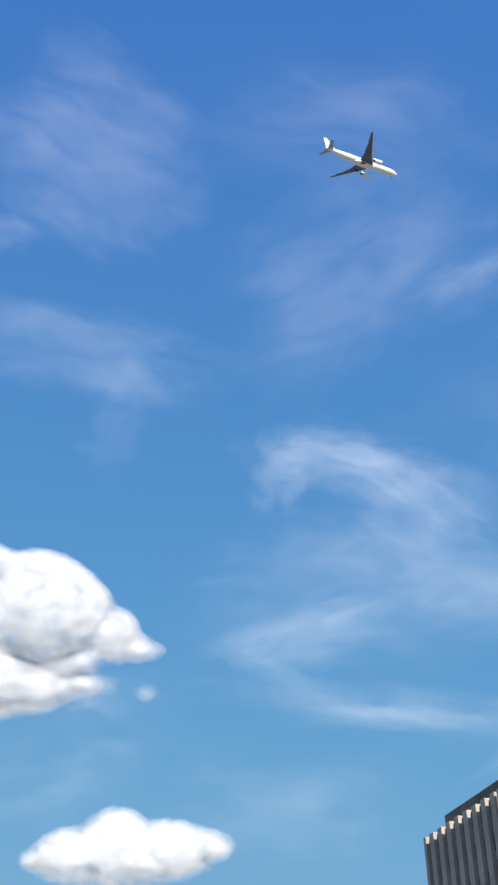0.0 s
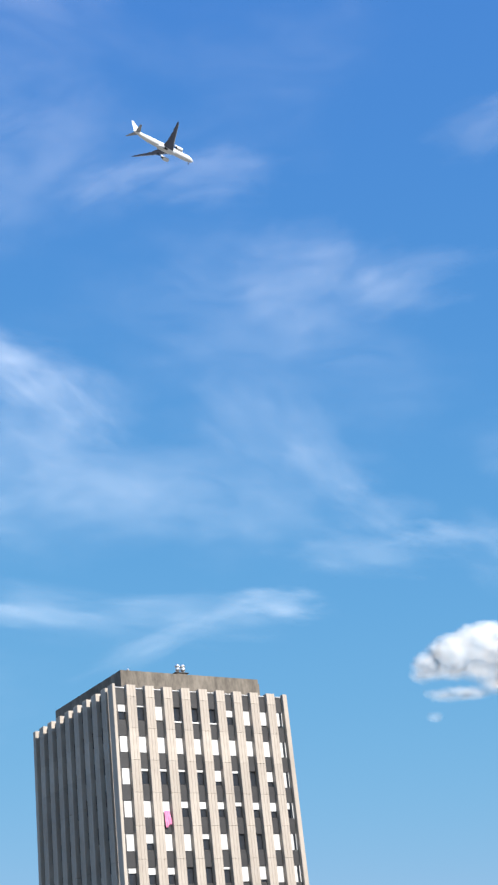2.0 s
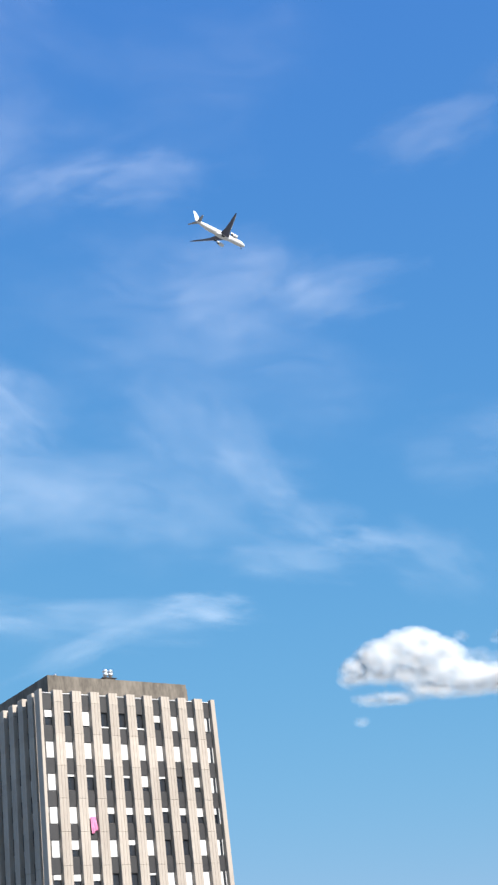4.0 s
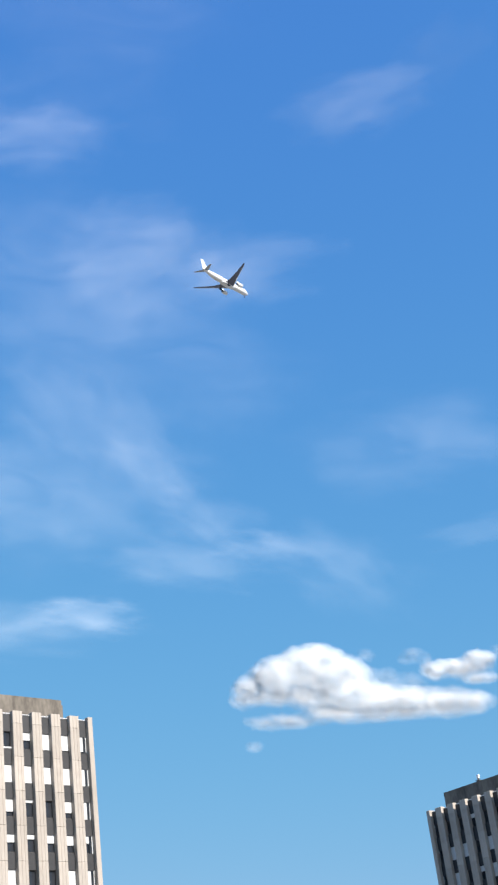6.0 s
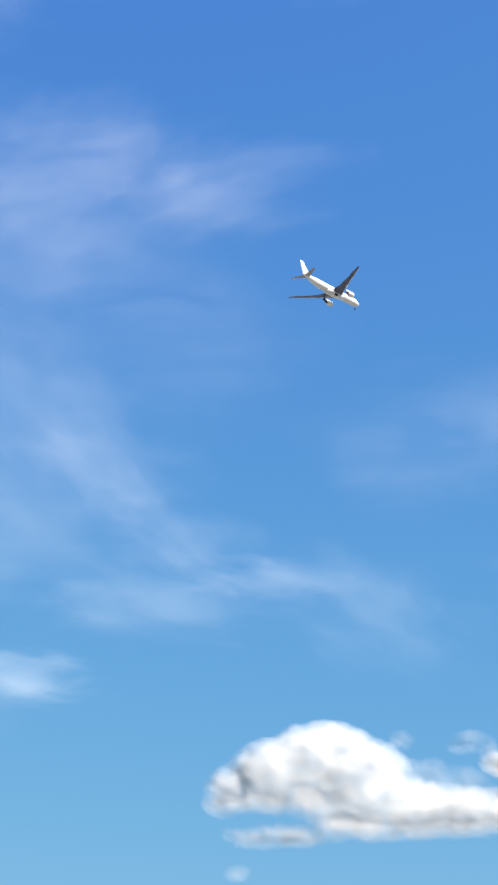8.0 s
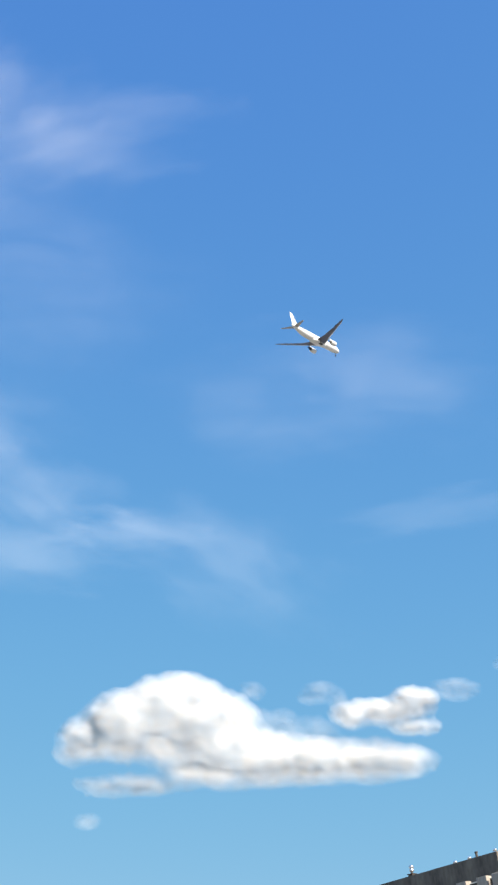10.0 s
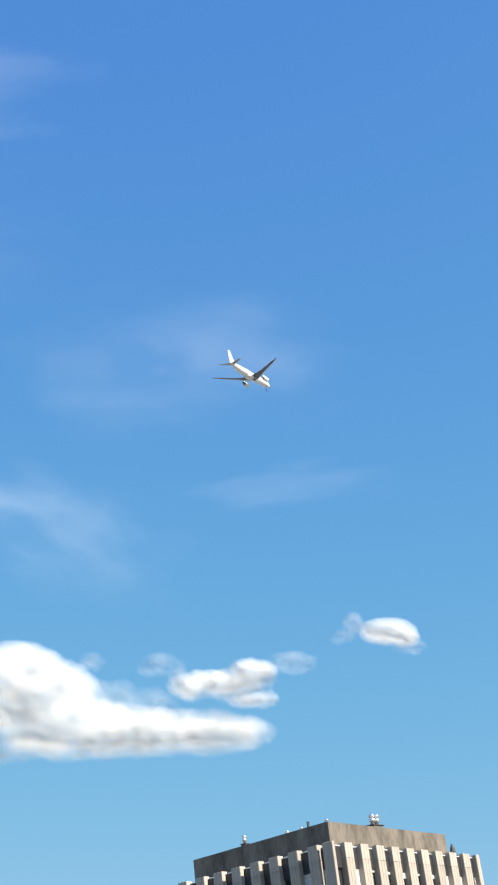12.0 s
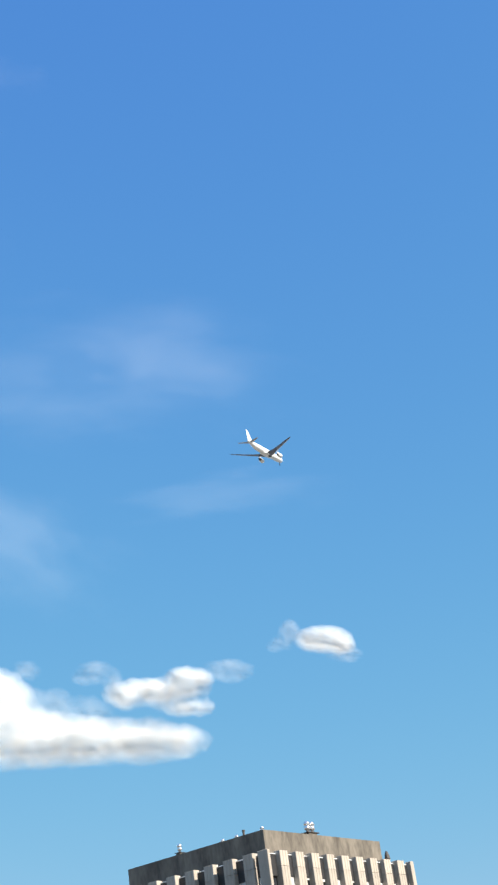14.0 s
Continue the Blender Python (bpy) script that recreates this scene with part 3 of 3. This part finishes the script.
def skin(field, step, origin):
    """The surface where the field crosses nought, as quads with one vertex a cell."""
    ins = field > 0
    nx, ny, nz = field.shape
    acc = np.zeros((nx - 1, ny - 1, nz - 1, 3), np.float32)
    cnt = np.zeros((nx - 1, ny - 1, nz - 1), np.float32)
    for ax in range(3):
        o1, o2 = [k for k in range(3) if k != ax]
        a = [slice(None)] * 3
        b = [slice(None)] * 3
        a[ax], b[ax] = slice(0, -1), slice(1, None)
        fa, fb_ = field[tuple(a)], field[tuple(b)]
        cross = (fa > 0) != (fb_ > 0)
        t = np.where(cross, fa / np.where(cross, fa - fb_, 1), 0)
        for d1 in (0, 1):
            for d2 in (0, 1):
                s = [slice(None)] * 3
                s[o1] = slice(d1, field.shape[o1] - 1 + d1)
                s[o2] = slice(d2, field.shape[o2] - 1 + d2)
                c, tt = cross[tuple(s)], t[tuple(s)]
                cnt += c
                acc[..., ax] += np.where(c, tt, 0)
                acc[..., o1] += c * d1
                acc[..., o2] += c * d2
    live = cnt > 0
    ids = np.full(cnt.shape, -1, np.int64)
    ids[live] = np.arange(live.sum())
    cells = np.argwhere(live)
    verts = (cells + acc[live] / cnt[live][:, None]) * step + origin
    quads = []
    for ax in range(3):
        o1, o2 = [(1, 2), (2, 0), (0, 1)][ax]
        a = [slice(1, -1)] * 3
        b = [slice(1, -1)] * 3
        a[ax], b[ax] = slice(0, -1), slice(1, None)
        ia, ib = ins[tuple(a)], ins[tuple(b)]
        base = np.argwhere(ia != ib)
        flip = ib[ia != ib]
        base[:, o1] += 1
        base[:, o2] += 1

        def cell(d1, d2):
            q = base.copy()
            q[:, o1] -= d1
            q[:, o2] -= d2
            return ids[q[:, 0], q[:, 1], q[:, 2]]
        f = np.stack([cell(1, 1), cell(0, 1), cell(0, 0), cell(1, 0)], 1)
        f[flip] = f[flip][:, ::-1]
        quads.append(f)
    return verts, np.concatenate(quads)


def swell(P, blobs, rng, depth, ragged):
    """How deep each point lies inside the billowing blobs, in metres."""
    field = np.full(P.shape[:3], -1e3)
    for bx, by, rx, ry in blobs:
        rz = min(rx, ry * 1.6) * depth
        oz = rng.uniform(-0.25, 0.25) * rz
        q = np.sqrt(((P[..., 0] - bx) / rx) ** 2 + ((P[..., 1] - by) / ry) ** 2 + ((P[..., 2] - oz) / rz) ** 2)
        d = (1 - q) * min(rx, ry)
        field = np.logaddexp(field / 3.5, d / 3.5) * 3.5
    big, mid, small = value_noise(P + 900, 46.0, rng), value_noise(P + 500, 21.0, rng), value_noise(P + 700, 10.5, rng)
    billow = (np.abs(big - 0.5) * 2 - 0.35) * -14 + (np.abs(mid - 0.5) * 2 - 0.35) * -9 + (small - 0.5) * 4
    return field + billow * ragged * 0.4


def cumulus(label, az, el, roll, blobs, seed, wisps=(), step=5.0, ragged=1.0, soft=1.0, depth=0.45, tight=0.0):
    """A heaped cloud from swelling blobs (x, y, half width, half height): mist in many thin layers from deep inside to its frayed edge, and torn wisps."""
    rng = np.random.default_rng(seed)
    thing = tagged(new("cumulus_cloud"), label, "cloud", "fair-weather clouds")
    jobs = []
    if blobs:
        jobs.append((blobs, [("mist_skin", -17.0 + 2.1 * k, CLOUD_SKINS[k]) for k in range(12)]))
    if wisps:
        jobs.append((wisps, [("wisp", -11.0 + 2.2 * k, WISP_SKIN) for k in range(8)]))
    for lumps, layers in jobs:
        pad = 24 + 20 * soft
        lo = np.array([min(q[0] - q[2] for q in lumps) - pad, min(q[1] - q[3] for q in lumps) - pad])
        hi = np.array([max(q[0] + q[2] for q in lumps) + pad, max(q[1] + q[3] for q in lumps) + pad])
        zd = max(min(q[2], q[3] * 1.6) for q in lumps) * depth * 1.25 + pad
        P = np.stack(np.meshgrid(np.arange(lo[0], hi[0], step), np.arange(lo[1], hi[1], step), np.arange(-zd, zd, step), indexing="ij"), -1)
        field = swell(P, lumps, rng, depth, ragged)
        fray = value_noise(P + 300, 13.0, rng) * 0.5 + value_noise(P + 150, 6.5, rng) * 0.5 - 0.5
        for name, out, material in layers:
            torn = fray * soft * (12.0 if name == "wisp" else 0.45 * (out + 18))
            verts, quads = skin(field + out * soft + torn - tight, step, np.array([lo[0], lo[1], -zd]))
            if len(quads) < 4:
                continue
            me = bpy.data.meshes.new(name)
            me.from_pydata(verts.tolist(), [], quads.tolist())
            me.polygons.foreach_set("use_smooth", [True] * len(me.polygons))
            me.materials.append(material)
            part(name, me, material, thing)
    thing.matrix_basis = sky_pose(az, el, roll)
    sky_things.append((thing, thing.matrix_basis.copy()))
    return thing


cumulus("large bright white heaped cumulus with a domed top and flat base", 56.82, 14.92, 6.83,
        [(-94, 16, 81, 62), (-163, 8, 58, 45), (-55, 8, 73, 50), (-210, -10, 42, 29), (-237, -26, 19, 14), (-24, -29, 76, 42), (-72, -50, 38, 21), (22, -37, 77, 35),
         (90, -38, 69, 29), (159, -38, 54, 26), (219, -38, 32, 18), (190, -38, 48, 21), (-140, -71, 46, 10), (-190, -73, 23, 9)], 11,
        [(38, 10, 42, 18), (99, 2, 25, 13), (68, -10, 46, 15)], step=4.0, ragged=0.6, soft=0.8, tight=-0.5)
cumulus("small white ragged cloud beside the large cumulus", 61.03, 14.98, 6.91,
        [(-25, -2, 58, 17), (-64, -9, 23, 14), (14, 10, 27, 20), (37, 14, 15, 12), (21, -24, 31, 11)], 12,
        [(-106, 26, 22, 12), (-122, 18, 12, 8), (75, 26, 31, 14), (-2, -22, 23, 11), (-79, 5, 12, 17)], step=2.4, ragged=0.5, soft=0.5, tight=0.5)
cumulus("little white puff of cloud low in the blue", 64.96, 15.75, 7.55,
        [(19, 2, 26, 15), (-4, 3, 15, 11), (37, -5, 14, 10)], 13,
        [(-32, 12, 12, 14), (-47, -5, 12, 6), (42, -17, 19, 9)], step=2.0, ragged=0.45, soft=0.45, tight=-1.0)
cumulus("big white cumulus heap with grey shaded folds", 18.83, 22.99, -0.88,
        [(-2, 49, 158, 133), (-146, 47, 189, 154), (84, 37, 95, 95), (171, -4, 63, 63), (233, -37, 51, 25), (205, -28, 58, 34), (30, -62, 130, 52), (-20, -115, 114, 63), (-140, -97, 189, 101), (76, -108, 82, 33)], 14,
        [(149, -114, 43, 25), (89, -144, 63, 23)], step=6.0, ragged=0.8, soft=0.8, depth=0.5, tight=5.0)
cumulus("flat-based white cumulus low over the horizon", 22.98, 14.54, 0.47,
        [(-18, -6, 87, 82), (-118, -22, 81, 56), (-176, -33, 43, 27), (95, -12, 99, 64), (173, -7, 59, 35), (-23, -51, 149, 37), (84, -46, 87, 27)], 15, step=5.0, ragged=0.8, soft=0.8, tight=3.0)
for waz, wel, wr, wseed in ((57.14, 15.93, 13, 16), (52.37, 13.12, 13, 18), (23.85, 20.53, 24, 19)):
    cumulus("wisp of white cloud torn from a cumulus", waz, wel, 6.8, [], wseed, [(0, 0, wr, wr * 0.7), (wr * 0.5, wr * 0.2, wr * 0.6, wr * 0.4)], step=2.5, ragged=0.4, soft=0.6)


# ---- high thin clouds ----
def veil(az, el, width, height, turn, density):
    """A thin gently curved veil of ice cloud with frayed edges."""
    bm = bmesh.new()
    nu, nv = 12, 8
    w, h = width * 1.2, height * 1.45
    grid = [[bm.verts.new((w * (2 * i / nu - 1), h * (2 * j / nv - 1) + 0.06 * h * math.sin(3 * i / nu + az), 0.05 * h * math.cos(2.2 * i / nu + el))) for i in range(nu + 1)] for j in range(nv + 1)]
    for a, b in zip(grid, grid[1:]):
        for i in range(nu):
            bm.faces.new((a[i], a[i + 1], b[i + 1], b[i]))
    ob = tagged(new("cirrus_veil", to_mesh("cirrus_veil", bm, CIRRUS_VEIL, True)), "thin white wispy veil of high cirrus cloud", "cloud", "cirrus veils")
    ob.color = (0.2 * density,) * 3 + (1,)
    ob.matrix_basis = sky_pose(az, el, -turn, SKY_R + 60 + 2.5 * len(sky_things)) @ pose(0, 0, 0, -28)
    sky_things.append((ob, ob.matrix_basis.copy()))
    return ob


veil(20.34, 43.15, 292, 191, -22, 0.35)
veil(16.62, 39.50, 76, 51, -2, 0.25)
veil(36.19, 44.58, 254, 76, -7, 0.15)
veil(35.82, 37.68, 419, 254, 18, 0.30)
veil(40.71, 36.89, 165, 44, 18, 0.40)
veil(20.70, 34.81, 356, 114, -12, 0.35)
veil(22.20, 31.53, 89, 114, -2, 0.15)
veil(30.45, 29.49, 89, 89, -2, 0.50)
veil(32.96, 29.94, 254, 70, -10, 0.55)
veil(35.85, 28.88, 254, 89, -27, 0.50)
veil(38.11, 27.71, 140, 64, -42, 0.45)
veil(35.39, 27.25, 140, 76, -42, 0.30)
veil(35.54, 26.29, 330, 165, -2, 0.20)
veil(31.05, 22.59, 254, 76, 10, 0.55)
veil(34.79, 19.34, 534, 64, -10, 0.30)
veil(31.40, 20.36, 229, 38, -27, 0.20)
veil(30.13, 15.77, 381, 127, -2, 0.20)
veil(20.72, 19.35, 318, 152, -2, 0.20)
veil(19.15, 16.65, 254, 102, -2, 0.20)
veil(45.76, 36.77, 191, 76, 0, 0.35)
veil(36.28, 43.57, 445, 191, -20, 0.15)
veil(49.57, 40.73, 318, 191, -5, 0.12)
veil(50.20, 31.75, 216, 140, 13, 0.40)
veil(51.16, 32.33, 76, 64, 38, 0.30)
veil(54.55, 31.09, 191, 76, 3, 0.25)
veil(60.68, 36.48, 165, 66, 4, 0.45)
veil(64.60, 37.60, 130, 66, 32, 0.25)
veil(46.82, 25.94, 254, 140, -42, 0.22)
veil(49.20, 24.08, 140, 64, -37, 0.3)
veil(51.67, 21.70, 152, 64, -27, 0.24)
veil(54.49, 20.43, 140, 40, -12, 0.38)
veil(50.37, 20.09, 203, 51, -7, 0.30)
veil(46.35, 18.57, 152, 38, -7, 0.50)
veil(43.57, 18.39, 330, 51, -7, 0.25)
veil(41.00, 17.57, 229, 44, 18, 0.30)
veil(35.67, 19.01, 254, 32, -7, 0.30)
veil(60.48, 23.57, 300, 100, -7, 0.2)
veil(63.28, 19.80, 182, 36, -2, 0.17)
veil(56.62, 19.17, 198, 87, -27, 0.20)
veil(45.02, 30.58, 534, 254, -5, 0.22)
veil(33.77, 24.30, 508, 191, -2, 0.20)
veil(45.23, 23.13, 407, 165, -15, 0.25)
veil(40.76, 23.63, 381, 165, -7, 0.22)
veil(51.58, 26.87, 301, 159, -7, 0.05)


# ---- what moves ----
FLIGHT = [
    (0, pose(523.0, 724.1, 809.0, 0.78, -1.98, 2.65)),
    (0.5, pose(572.3, 725.7, 804.9, 0.81, -1.77, 2.43)),
    (1, pose(612.6, 732.7, 802.2, 0.71, -1.86, 2.60)),
    (1.5, pose(654.4, 737.4, 800.6, 0.71, -1.94, 2.66)),
    (2, pose(699.6, 740.9, 797.5, 0.71, -1.88, 2.61)),
    (2.2, pose(717.0, 742.5, 796.5, 0.71, -1.88, 2.61)),
    (4.5, pose(918.7, 761.5, 784.0, 0.68, -1.83, 2.61)),
    (5, pose(961.8, 765.2, 782.7, 0.71, -1.88, 2.62)),
    (5.5, pose(1005.3, 770.7, 779.0, 0.65, -1.85, 2.66)),
    (6, pose(926.7, 700.7, 754.1, 2.25, -3.72, 3.51)),
    (6.5, pose(786.1, 592.7, 700.2, 4.03, -6.92, 4.27)),
    (7, pose(717.6, 511.1, 656.5, 5.47, -8.90, 3.53)),
    (7.5, pose(667.4, 524.9, 634.4, 4.14, -11.11, 6.19)),
    (8, pose(709.7, 527.3, 633.0, 4.12, -10.65, 5.82)),
    (8.5, pose(742.8, 530.3, 630.0, 3.94, -10.30, 5.57)),
    (9, pose(784.1, 527.5, 621.5, 4.15, -9.35, 5.09)),
    (11.3, pose(935.5, 524.7, 610.0, 3.07, -8.52, 3.12)),
    (11.5, pose(948.3, 524.3, 609.3, 3.81, -8.08, 3.38)),
    (12, pose(981.8, 523.1, 604.6, 3.48, -7.85, 2.95)),
    (12.5, pose(1015.4, 521.4, 599.5, 3.50, -7.46, 2.68)),
    (13, pose(1047.9, 521.1, 594.5, 3.46, -7.13, 2.47)),
    (13.5, pose(1080.9, 519.3, 589.0, 3.27, -6.85, 2.14)),
    (14, pose(1113.2, 519.0, 583.3, 3.02, -6.60, 1.88)),
]
SKY_DRIFT = [
    (0, pose(0.00, 0.00, 0.00, 0.000, -0.000, 0.000)),
    (5, pose(0.00, 0.00, 0.00, 0.000, -0.000, 0.000)),
    (5.5, pose(0.00, 0.00, 0.00, 0.000, -0.000, 0.000)),
    (6, pose(-191.22, -147.19, -124.73, 1.360, -1.328, 0.873)),
    (6.5, pose(-462.70, -372.79, -339.55, 2.505, -3.585, 1.945)),
    (7, pose(-637.43, -505.18, -490.27, 3.311, -5.024, 1.797)),
    (7.5, pose(-822.66, -457.96, -493.78, 2.475, -4.920, 0.744)),
    (8, pose(-822.66, -457.96, -493.78, 2.475, -4.920, 0.744)),
    (14, pose(-822.66, -457.96, -493.78, 2.475, -4.920, 0.744)),
]


def motions():
    walk(plane, FLIGHT)
    for thing, rest in sky_things:
        walk(thing, [(t, m @ rest) for t, m in SKY_DRIFT])


motions()
